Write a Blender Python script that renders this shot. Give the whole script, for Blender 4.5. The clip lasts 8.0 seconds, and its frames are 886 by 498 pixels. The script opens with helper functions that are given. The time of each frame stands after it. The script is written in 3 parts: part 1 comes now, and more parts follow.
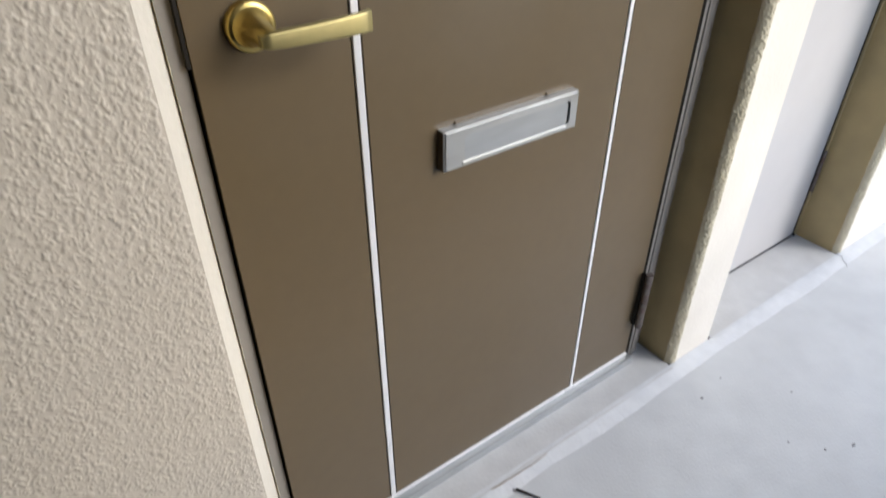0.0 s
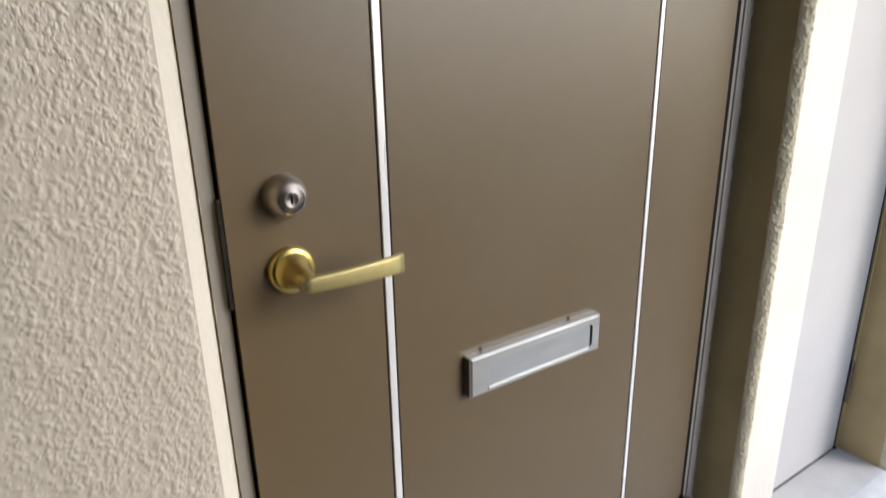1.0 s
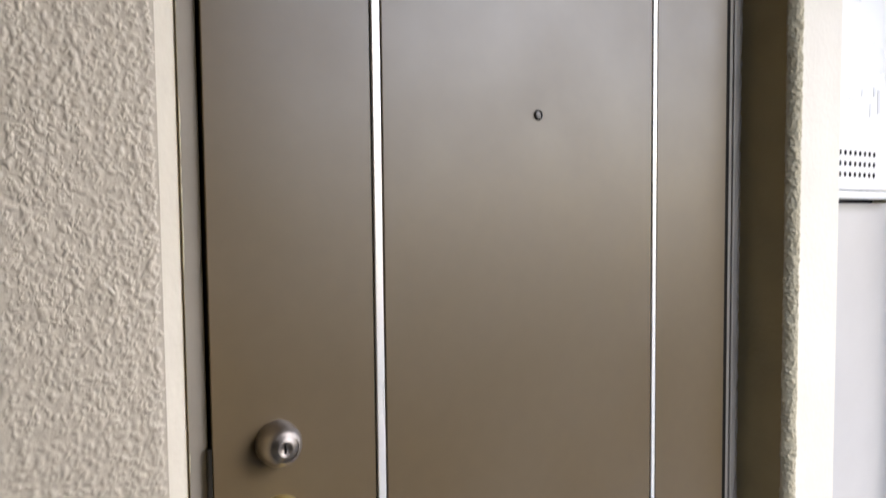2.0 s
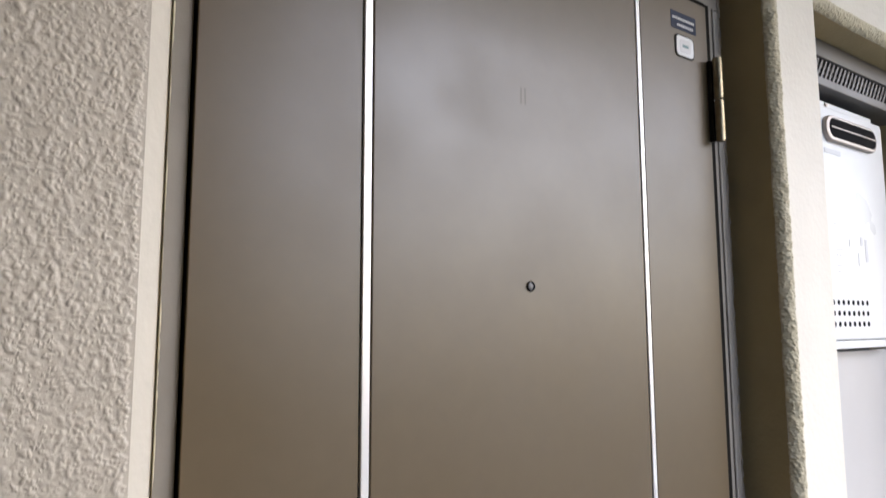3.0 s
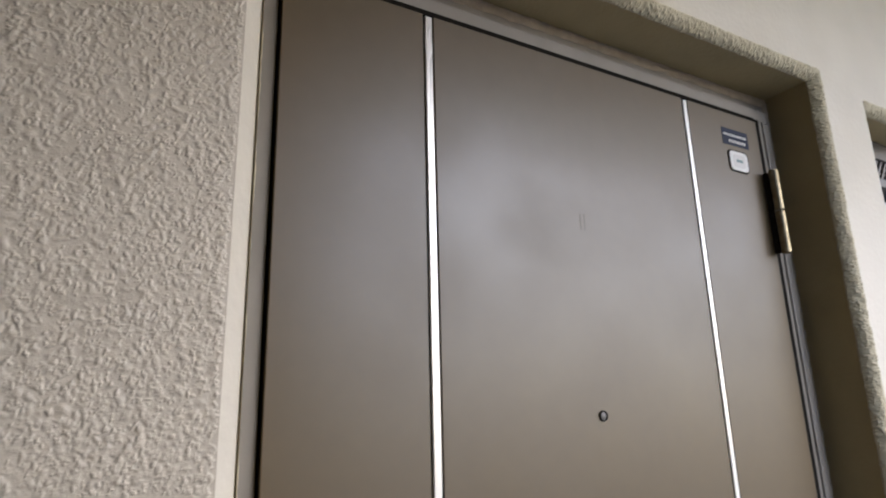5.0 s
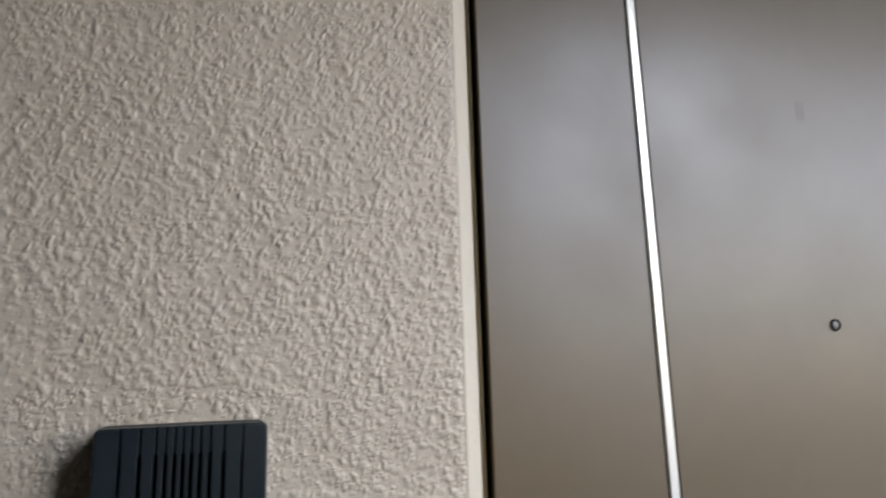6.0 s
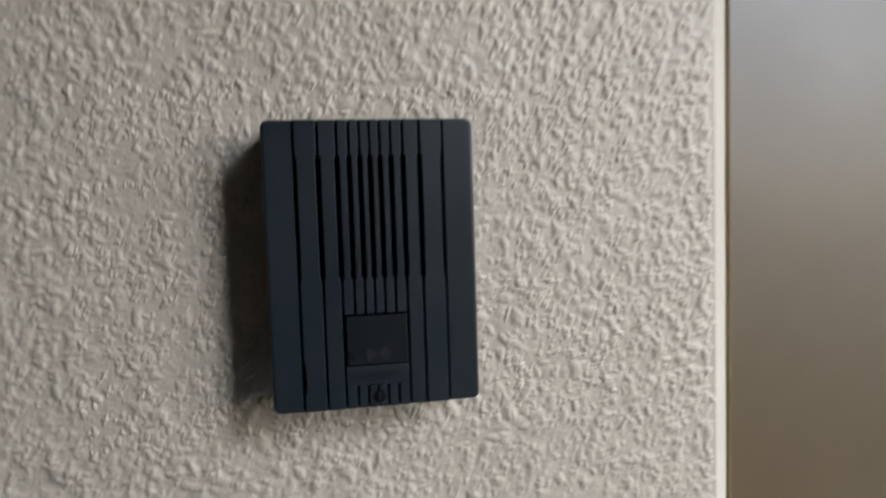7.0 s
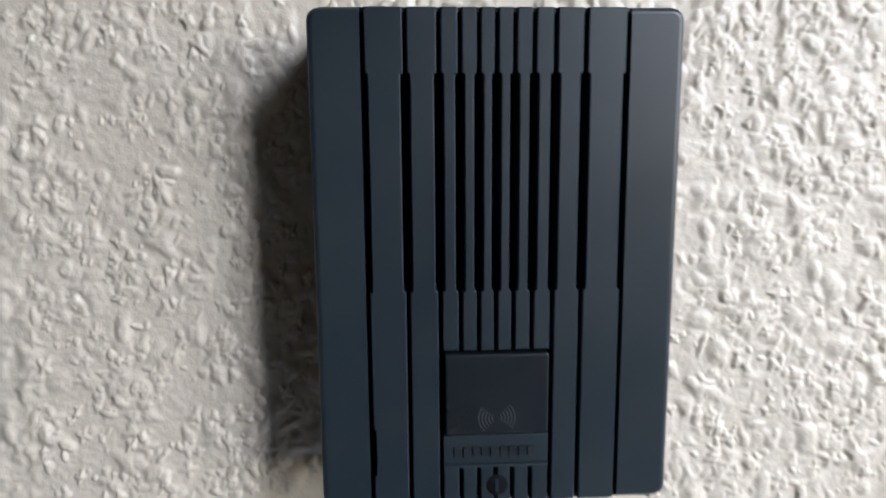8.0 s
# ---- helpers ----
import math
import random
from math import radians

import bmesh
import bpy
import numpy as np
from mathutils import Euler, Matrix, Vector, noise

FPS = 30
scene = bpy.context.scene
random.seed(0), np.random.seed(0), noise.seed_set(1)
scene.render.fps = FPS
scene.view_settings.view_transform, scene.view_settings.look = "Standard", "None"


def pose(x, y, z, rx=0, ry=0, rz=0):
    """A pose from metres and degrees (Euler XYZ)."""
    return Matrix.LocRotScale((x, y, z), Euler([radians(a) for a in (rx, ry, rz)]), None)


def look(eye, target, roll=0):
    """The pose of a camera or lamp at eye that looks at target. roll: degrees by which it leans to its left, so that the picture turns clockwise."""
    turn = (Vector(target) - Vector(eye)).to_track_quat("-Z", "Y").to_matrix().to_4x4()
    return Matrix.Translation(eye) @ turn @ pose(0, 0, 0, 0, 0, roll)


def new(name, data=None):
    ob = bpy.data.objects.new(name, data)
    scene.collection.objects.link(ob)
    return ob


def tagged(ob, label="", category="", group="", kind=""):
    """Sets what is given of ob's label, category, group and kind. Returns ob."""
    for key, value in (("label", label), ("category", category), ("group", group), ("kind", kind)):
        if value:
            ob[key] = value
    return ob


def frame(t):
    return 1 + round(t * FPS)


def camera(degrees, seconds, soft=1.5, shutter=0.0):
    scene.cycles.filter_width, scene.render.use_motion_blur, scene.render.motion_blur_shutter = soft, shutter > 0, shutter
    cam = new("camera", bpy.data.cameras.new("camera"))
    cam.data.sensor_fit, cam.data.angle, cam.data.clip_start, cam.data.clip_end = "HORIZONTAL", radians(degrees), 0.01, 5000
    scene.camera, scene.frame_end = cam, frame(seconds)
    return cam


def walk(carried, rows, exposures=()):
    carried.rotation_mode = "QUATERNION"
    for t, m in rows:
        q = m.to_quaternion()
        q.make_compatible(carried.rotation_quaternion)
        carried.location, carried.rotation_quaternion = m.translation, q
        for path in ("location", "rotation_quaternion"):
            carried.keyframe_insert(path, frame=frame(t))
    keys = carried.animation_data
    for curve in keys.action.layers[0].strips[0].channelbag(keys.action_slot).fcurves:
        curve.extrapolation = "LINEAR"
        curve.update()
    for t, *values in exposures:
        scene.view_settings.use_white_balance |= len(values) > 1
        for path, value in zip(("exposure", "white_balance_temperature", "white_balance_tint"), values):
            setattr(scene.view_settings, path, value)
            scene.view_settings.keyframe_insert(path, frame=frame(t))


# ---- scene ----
cam = camera(68.5, 8.0, shutter=0.37)
PATH = [
    (0, (-0.26, -0.579, 1.146), (0.684, 0.74, -0.025), -0.3),
    (0.5, (-0.26, -0.575, 1.172), (0.725, 0.887, 0.227), -0.8),
    (1, (-0.265, -0.571, 1.19), (0.792, 1.0, 0.549), -1.2),
    (1.5, (-0.262, -0.567, 1.226), (0.837, 1.06, 0.844), -0.4),
    (2, (-0.254, -0.566, 1.258), (0.858, 1.093, 1.155), -0.6),
    (2.2, (-0.256, -0.558, 1.276), (0.873, 1.093, 1.254), -0.2),
    (3.3, (-0.238, -0.553, 1.357), (0.872, 1.081, 1.667), -0.5),
    (3.5, (-0.24, -0.562, 1.364), (0.857, 1.069, 1.733), -0.8),
    (4, (-0.244, -0.566, 1.381), (0.818, 1.047, 1.902), -1.0),
    (4.2, (-0.249, -0.57, 1.387), (0.801, 1.034, 1.955), -0.8),
    (5.3, (-0.279, -0.53, 1.365), (0.631, 1.178, 1.869), -1.7),
    (5.5, (-0.2998, -0.5117, 1.3551), (0.5558, 1.2311, 1.837), -1.57),
    (6, (-0.3364, -0.4536, 1.3397), (0.3572, 1.38, 1.7334), -1.62),
    (6.5, (-0.3713, -0.3825, 1.3179), (0.2419, 1.5103, 1.519), -2.58),
    (7, (-0.363, -0.3274, 1.2783), (-0.0073, 1.6356, 1.1419), -1.85),
    (7.5, (-0.3675, -0.2483, 1.2745), (-0.1318, 1.7169, 0.9835), -1.32),
    (8, (-0.3638, -0.199, 1.282), (-0.2658, 1.777, 0.9885), -0.46),
]
walk(cam, [(t, look(eye, target, roll)) for t, eye, target, roll in PATH],
     exposures=[(0.0, 1.35, 5720, 10.0), (1.0, 1.42, 5780, 11.0), (2.0, 1.4, 5680, 13.0), (3.5, 1.39, 5600, 14.0), (5.5, 1.27, 5570, 14.0), (6.0, 1.28, 5430, 11.2), (6.5, 1.31, 5400, 10.5), (7.0, 1.37, 5390, 10.2), (7.5, 1.72, 5260, 10.0), (8.0, 2.16, 5160, 11.0)])

# ---- world, sun, exposure ----
SUN_ELEVATION, SUN_AZIMUTH = 30.0, 141.0
world = bpy.data.worlds.new("overcast_sky")
scene.world = world
world.use_nodes = True
wn = world.node_tree.nodes
sky = wn.new("ShaderNodeTexSky")
sky.sky_type = "NISHITA"
sky.sun_disc = False
sky.sun_elevation = radians(SUN_ELEVATION)
sky.sun_rotation = radians(SUN_AZIMUTH)
sky.air_density, sky.dust_density, sky.ozone_density = 1.0, 2.0, 1.0
world.node_tree.links.new(sky.outputs[0], wn["Background"].inputs[0])
wn["Background"].inputs[1].default_value = 0.13

sun = new("sun", bpy.data.lights.new("sun", "SUN"))
sun.data.energy, sun.data.angle, sun.data.color = 0.31, radians(16), (0.98, 0.99, 1.0)
sun.matrix_world = look((1.2, -1.5, 1.1), (0, 0, 0))

# ---- materials ----
def material(name, color, rough=0.5, metal=0.0, spread=0.08, scale=40.0, bump=0.0, bump_scale=400.0,
             stain=None, stain_amount=0.0, stain_scale=6.0, rough_spread=0.08, spec=0.5, stretch=(1, 1, 1), tint=None):
    """A surface with colour variation at two scales, uneven gloss and fine relief."""
    m = bpy.data.materials.new(name)
    m.use_nodes = True
    n, link = m.node_tree.nodes, m.node_tree.links.new
    b = n["Principled BSDF"]
    co = n.new("ShaderNodeTexCoord")
    mp = n.new("ShaderNodeMapping")
    mp.inputs["Scale"].default_value = stretch
    link(co.outputs["Object"], mp.inputs[0])

    def tex(s, detail=4.0):
        t = n.new("ShaderNodeTexNoise")
        t.inputs["Scale"].default_value, t.inputs["Detail"].default_value = s, detail
        link(mp.outputs[0], t.inputs["Vector"])
        return t.outputs["Fac"]

    def ramp(fac, a, c, lo=0.3, hi=0.7):
        r = n.new("ShaderNodeValToRGB")
        r.color_ramp.elements[0].position, r.color_ramp.elements[1].position = lo, hi
        r.color_ramp.elements[0].color, r.color_ramp.elements[1].color = (*a, 1), (*c, 1)
        link(fac, r.inputs[0])
        return r.outputs[0]

    dark = [max(0.0, v * (1 - spread)) for v in color]
    light = [min(1.0, v * (1 + spread)) for v in color]
    out = ramp(tex(scale), dark, light)
    if stain:
        mix = n.new("ShaderNodeMix")
        mix.data_type = "RGBA"
        fac = n.new("ShaderNodeMath")
        fac.operation = "MULTIPLY"
        fac.inputs[1].default_value = stain_amount
        link(ramp(tex(stain_scale, 6.0), (0, 0, 0), (1, 1, 1), 0.45, 0.75), fac.inputs[0])
        link(fac.outputs[0], mix.inputs["Factor"])
        link(out, mix.inputs["A"])
        mix.inputs["B"].default_value = (*stain, 1)
        out = mix.outputs["Result"]
    link(out, b.inputs["Base Color"])
    r0, r1 = max(0.02, rough - rough_spread), min(1.0, rough + rough_spread)
    link(ramp(tex(scale * 0.23), (r0,) * 3, (r1,) * 3), b.inputs["Roughness"])
    b.inputs["Metallic"].default_value = metal
    b.inputs["Specular IOR Level"].default_value = spec
    if tint:
        b.inputs["Specular Tint"].default_value = (*tint, 1)
    if bump:
        bp = n.new("ShaderNodeBump")
        bp.inputs["Strength"].default_value, bp.inputs["Distance"].default_value = 1.0, bump
        link(tex(bump_scale, 3.0), bp.inputs["Height"])
        link(bp.outputs[0], b.inputs["Normal"])
    return m


CREAM = (0.54, 0.488, 0.40)
M_STUCCO = material("sprayed_stucco", CREAM, 0.46, spread=0.04, scale=60, bump=0.0002, bump_scale=600, stain=(0.47, 0.42, 0.335), stain_amount=0.30, stain_scale=9)
M_TRIM = material("cream_edge_stucco", (0.60, 0.54, 0.375), 0.7, spread=0.05, scale=60, bump=0.0003, bump_scale=500, stain=(0.46, 0.41, 0.29), stain_amount=0.35, stain_scale=12)
M_ROUGH = material("rough_edge_stucco", CREAM, 0.75, spread=0.06, scale=70, bump=0.006, bump_scale=110, stain=(0.46, 0.40, 0.30), stain_amount=0.4, stain_scale=14)
M_PAINT = material("smooth_cream_paint", (0.80, 0.75, 0.65), 0.7, spread=0.03, scale=9, bump=0.0008, bump_scale=90, stain=(0.60, 0.54, 0.42), stain_amount=0.25, stain_scale=4)
M_PIER = material("dull_cream_edge_paint", (0.64, 0.595, 0.50), 0.7, spread=0.04, scale=12, bump=0.0006, bump_scale=90, stain=(0.50, 0.45, 0.35), stain_amount=0.35, stain_scale=6)
# Reveal colour darkened to olive: holds the shade of faces turned from the light.
M_SHADED_REVEAL = material("shaded_reveal_paint", (0.44, 0.35, 0.18), 0.65, spread=0.05, scale=12, bump=0.0008, bump_scale=120, stain=(0.30, 0.25, 0.14), stain_amount=0.5, stain_scale=7)
M_CAULK = material("yellowed_caulk", (0.50, 0.45, 0.31), 0.6, spread=0.2, scale=60, bump=0.001, bump_scale=300, stain=(0.26, 0.21, 0.12), stain_amount=0.6, stain_scale=45)
# The bluish tint puts the sky's colour into the door's sheen.
M_DOOR = material("brown_door_paint", (0.118, 0.085, 0.042), 0.38, metal=0.0, tint=(0.83, 0.905, 1.0), spec=0.66, spread=0.03, scale=42, bump=0.00004, bump_scale=900, stain=(0.128, 0.100, 0.062), stain_amount=0.35, stain_scale=2.2, rough_spread=0.042)
M_EDGE = material("dark_door_edge", (0.018, 0.016, 0.013), 0.5, spread=0.2, spec=0.2)
M_FRAME = material("grey_steel_frame", (0.265, 0.243, 0.215), 0.46, metal=0.0, spread=0.05, scale=20, bump=0.0001, bump_scale=500, stain=(0.18, 0.165, 0.14), stain_amount=0.4, stain_scale=14)
# Black for the door gaskets and for shade in the service door's gaps.
M_GASKET_SHADE = material("black_gasket_and_gap_shade", (0.010, 0.009, 0.008), 0.8, spread=0.2, spec=0.1)
M_ALU = material("white_aluminium_strip", (0.86, 0.86, 0.85), 0.32, metal=0.35, spread=0.03, scale=60, stretch=(1, 1, 0.1))
M_STEEL = material("brushed_steel", (0.37, 0.335, 0.31), 0.43, metal=1.0, spread=0.06, scale=150, rough_spread=0.06)
M_SLOT = material("satin_aluminium", (0.53, 0.54, 0.525), 0.34, metal=0.6, spread=0.06, scale=40, bump=0.00005, bump_scale=1200, stain=(0.45, 0.44, 0.41), stain_amount=0.5, stain_scale=30, stretch=(0.2, 1, 1))
M_FLAP = material("bluish_aluminium", (0.48, 0.50, 0.505), 0.36, metal=0.6, spread=0.08, scale=40, stain=(0.36, 0.365, 0.36), stain_amount=0.5, stain_scale=18, stretch=(0.3, 1, 1))
M_BRASS = material("satin_brass", (0.56, 0.44, 0.15), 0.36, metal=1.0, spread=0.06, scale=90, rough_spread=0.07, stain=(0.52, 0.40, 0.16), stain_amount=0.4, stain_scale=40)
M_BRONZE = material("worn_bronze_hinge", (0.33, 0.28, 0.18), 0.38, metal=0.9, spread=0.12, scale=120, stain=(0.10, 0.075, 0.05), stain_amount=0.6, stain_scale=40)
M_RUST = material("rusty_hinge", (0.17, 0.145, 0.13), 0.5, metal=0.6, spread=0.25, scale=120, stain=(0.10, 0.05, 0.03), stain_amount=0.8, stain_scale=50)
M_CONCRETE = material("pale_concrete", (0.63, 0.64, 0.63), 0.75, spread=0.05, scale=14, bump=0.0006, bump_scale=160, stain=(0.55, 0.56, 0.555), stain_amount=0.6, stain_scale=3)
M_SILL = material("painted_concrete_sill", (0.61, 0.61, 0.59), 0.7, spread=0.05, scale=20, bump=0.0008, bump_scale=120, stain=(0.54, 0.53, 0.51), stain_amount=0.5, stain_scale=9)
M_FILLET = material("pale_floor_coating", (0.68, 0.69, 0.685), 0.7, spread=0.06, scale=25, bump=0.001, bump_scale=90, stain=(0.58, 0.60, 0.61), stain_amount=0.5, stain_scale=8)
M_PANEL = material("pale_grey_steel_panel", (0.56, 0.542, 0.52), 0.45, spread=0.02, scale=10, bump=0.0001, bump_scale=300, stain=(0.50, 0.48, 0.465), stain_amount=0.3, stain_scale=4)
M_HEATER = material("white_enamelled_steel", (0.80, 0.80, 0.79), 0.35, spread=0.015, scale=12, stain=(0.76, 0.755, 0.745), stain_amount=0.2, stain_scale=6)
# Near-black in place of shade in recesses and holes; black screws share it.
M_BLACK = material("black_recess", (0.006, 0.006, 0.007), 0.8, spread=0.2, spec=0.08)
M_INTERCOM = material("slate_black_plastic", (0.0100, 0.0168, 0.0222), 0.42, spec=0.52, spread=0.06, scale=90, stain=(0.018, 0.022, 0.027), stain_amount=0.5, stain_scale=60, rough_spread=0.06)
M_BUTTON = material("dark_button_plastic", (0.009, 0.0115, 0.014), 0.30, spec=0.35, spread=0.1, scale=120, stain=(0.016, 0.017, 0.018), stain_amount=0.5, stain_scale=60)
M_RING = material("worn_grey_print", (0.042, 0.045, 0.048), 0.45, spread=0.3, scale=900)
M_MARK = material("raised_grey_mark", (0.013, 0.016, 0.020), 0.36, spread=0.3, scale=500)
M_ENDCAP = material("dark_brown_end", (0.055, 0.038, 0.022), 0.5, spread=0.2, scale=80)
M_LENS = material("dull_lens", (0.17, 0.165, 0.16), 0.5, metal=0.3, spread=0.1)
M_BOX = material("ivory_plastic", (0.60, 0.55, 0.37), 0.5, spread=0.03, scale=20)
M_NAVY = material("navy_sticker", (0.014, 0.024, 0.055), 0.6, spec=0.3, spread=0.08, scale=60)
M_WHITE = material("white_print", (0.80, 0.81, 0.82), 0.4, spread=0.03)
M_PALEPRINT = material("pale_grey_print", (0.66, 0.665, 0.68), 0.5, spread=0.05)
M_SHELL = material("weathered_beige_paint", (0.36, 0.325, 0.27), 0.75, spread=0.06, scale=8, bump=0.001, bump_scale=100, stain=(0.30, 0.27, 0.22), stain_amount=0.4, stain_scale=3)
# Saturated cream so the ceiling reflects warm light onto the upper wall.
M_CEILING = material("warm_bounce_ceiling", (0.52, 0.44, 0.28), 0.75, spread=0.05, scale=8, bump=0.001, bump_scale=100, stain=(0.44, 0.37, 0.23), stain_amount=0.4, stain_scale=3)
# Dark brown of the added walls, kept low to limit bounced light.
M_FILL_CUT = material("dark_fill_cut", (0.06, 0.052, 0.042), 0.75, spread=0.06, scale=8, bump=0.001, bump_scale=100, stain=(0.05, 0.043, 0.035), stain_amount=0.4, stain_scale=3)
M_SEAL = material("pale_pink_sealant", (0.43, 0.365, 0.285), 0.6, spread=0.15, scale=60, bump=0.001, bump_scale=250, stain=(0.28, 0.23, 0.16), stain_amount=0.6, stain_scale=30)
M_LEVER = material("pale_satin_brass", (0.51, 0.445, 0.205), 0.52, metal=1.0, spread=0.05, scale=90, rough_spread=0.06, stain=(0.46, 0.40, 0.22), stain_amount=0.4, stain_scale=40)
M_ALCOVE = material("grey_steel_rail", (0.15, 0.14, 0.13), 0.45, metal=0.2, spread=0.05, scale=20, stain=(0.12, 0.11, 0.10), stain_amount=0.4, stain_scale=14)
M_TAG = material("pale_tag_inset", (0.68, 0.68, 0.69), 0.4, spread=0.03)
M_TEAL = material("grey_teal_print", (0.20, 0.30, 0.31), 0.5, spread=0.05)
M_GRIT = material("grey_grit", (0.17, 0.165, 0.16), 0.8, spread=0.3)
M_DEBRIS = material("dark_grit", (0.05, 0.045, 0.04), 0.8, spread=0.3)

# ---- mesh helpers ----
def mesh_object(name, bm, mats, parent=None, label="", smooth=False):
    me = bpy.data.meshes.new(name)
    bm.to_mesh(me)
    bm.free()
    for m in mats if isinstance(mats, (list, tuple)) else [mats]:
        me.materials.append(m)
    if smooth:
        me.shade_smooth()
    ob = new(name, me)
    if parent:
        ob.parent = parent
    if label:
        ob["label"] = label
    return ob


def part(name, bm, mat, parent, label="", smooth=False):
    return mesh_object(name, bm, mat, parent, label, smooth)


def thing(name, label, category, group="", kind=""):
    return tagged(new(name), label, category, group, kind)


def add_box(bm, x0, x1, y0, y1, z0, z1, bevel=0.0, segments=2, mat=0):
    r = bmesh.ops.create_cube(bm, size=1.0)
    vs = r["verts"]
    for v in vs:
        v.co = Vector(((x0 + x1) / 2 + v.co.x * (x1 - x0), (y0 + y1) / 2 + v.co.y * (y1 - y0), (z0 + z1) / 2 + v.co.z * (z1 - z0)))
    fs = {f for v in vs for f in v.link_faces}
    for f in fs:
        f.material_index = mat
    if bevel:
        es = list({e for v in vs for e in v.link_edges})
        bmesh.ops.bevel(bm, geom=es, offset=bevel, segments=segments, profile=0.5, affect="EDGES")
    return bm


def box(x0, x1, y0, y1, z0, z1, bevel=0.0, segments=2):
    return add_box(bmesh.new(), x0, x1, y0, y1, z0, z1, bevel, segments)


def add_prism(bm, outline, y0, y1, bevel=0.0, segments=2):
    """An x-z outline pushed from y1 (back) to y0 (front)."""
    back = [bm.verts.new((x, y1, z)) for x, z in outline]
    front = [bm.verts.new((x, y0, z)) for x, z in outline]
    f0 = bm.faces.new(front)
    bm.faces.new(list(reversed(back)))
    n = len(outline)
    for i in range(n):
        bm.faces.new((front[i], back[i], back[(i + 1) % n], front[(i + 1) % n]))
    bmesh.ops.recalc_face_normals(bm, faces=bm.faces[:])
    if bevel:
        bmesh.ops.bevel(bm, geom=list(f0.edges), offset=bevel, segments=segments, profile=0.5, affect="EDGES")
    return bm


def rounded(x0, x1, z0, z1, r, n=6):
    pts = []
    for cx, cz, a in ((x1 - r, z1 - r, 0), (x0 + r, z1 - r, 90), (x0 + r, z0 + r, 180), (x1 - r, z0 + r, 270)):
        for i in range(n + 1):
            t = radians(a + 90 * i / n)
            pts.append((cx + r * math.cos(t), cz + r * math.sin(t)))
    return pts


def add_turned(bm, profile, cx, cz, segments=48):
    """A body turned round the y axis through (cx, cz); profile: (radius, y) from front to back."""
    rings = []
    for r, y in profile:
        if r < 1e-6:
            rings.append([bm.verts.new((cx, y, cz))])
        else:
            rings.append([bm.verts.new((cx + r * math.cos(2 * math.pi * k / segments), y, cz + r * math.sin(2 * math.pi * k / segments))) for k in range(segments)])
    for a, b in zip(rings, rings[1:]):
        for k in range(segments):
            j = (k + 1) % segments
            if len(a) == 1:
                bm.faces.new((a[0], b[j], b[k]))
            elif len(b) == 1:
                bm.faces.new((a[k], a[j], b[0]))
            else:
                bm.faces.new((a[k], a[j], b[j], b[k]))
    bmesh.ops.recalc_face_normals(bm, faces=bm.faces[:])
    return bm


# ---- sizes ----
DX0, DX1, DZ0, DZ1, DY = -0.096, 0.742, 0.030, 1.882, 0.074      # door leaf
OX0, OX1, OZ1 = -0.130, 0.819, 1.953                              # door opening
AX0, AX1, AZ1 = 0.982, 1.580, 1.926                               # service alcove opening
C, CL = 0.016, 0.020                                              # chamfers of the opening edges
SILL = 0.006
CEIL = 2.52
DEEP = 1.25                                                       # corridor depth
REACH = 0.20                                                      # wall thickness

# ---- wall with two openings ----
def quad(bm, a, b, c, d, mat):
    f = bm.faces.new([bm.verts.new(p) for p in (a, b, c, d)])
    f.material_index = mat


PX0, PX1, PZ0, PZ1 = -0.62, OX0 - CL, 0.25, 1.85                    # stretch of relief stucco beside the door
bm = bmesh.new()
xs_left, xs_right = -1.6, 2.7


def front(x0, x1, z0, z1, mat):
    quad(bm, (x0, 0, z0), (x1, 0, z0), (x1, 0, z1), (x0, 0, z1), mat)


front(xs_left, PX0, 0, CEIL, 3)
front(PX0, PX1, PZ1, CEIL, 3)
quad(bm, (PX0, 0.0015, PZ0), (PX1, 0.0015, PZ0), (PX1, 0.0015, PZ1), (PX0, 0.0015, PZ1), 3)
front(PX0, PX1, 0, PZ0, 3)
front(PX1, OX1 + C, OZ1 + C, CEIL, 0)
front(OX1 + C, AX0 - C, 0, CEIL, 0)
front(AX0 - C, AX1 + C, AZ1 + C, CEIL, 0)
front(AX1 + C, xs_right, 0, CEIL, 0)
for x0, x1, z1, cl, left_mat, depth in ((OX0, OX1, OZ1, CL, 4, 0.115), (AX0, AX1, AZ1, C, 1, REACH)):
    quad(bm, (x0 - cl, 0, 0), (x0, cl, 0), (x0, cl, z1), (x0 - cl, 0, z1 + C), left_mat)
    quad(bm, (x1, C, 0), (x1 + C, 0, 0), (x1 + C, 0, z1 + C), (x1, C, z1), 1)
    quad(bm, (x0, C, z1), (x1, C, z1), (x1 + C, 0, z1 + C), (x0 - cl, 0, z1 + C), 1)
    # The inner faces take the colour with shade put into it.
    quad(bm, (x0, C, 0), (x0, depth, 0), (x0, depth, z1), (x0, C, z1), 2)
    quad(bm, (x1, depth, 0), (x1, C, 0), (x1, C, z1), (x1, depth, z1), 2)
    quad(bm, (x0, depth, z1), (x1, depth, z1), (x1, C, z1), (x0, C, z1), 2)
quad(bm, (xs_right, REACH + 0.2, 0), (xs_left, REACH + 0.2, 0), (xs_left, REACH + 0.2, CEIL), (xs_right, REACH + 0.2, CEIL), 0)
bmesh.ops.remove_doubles(bm, verts=bm.verts[:], dist=1e-5)
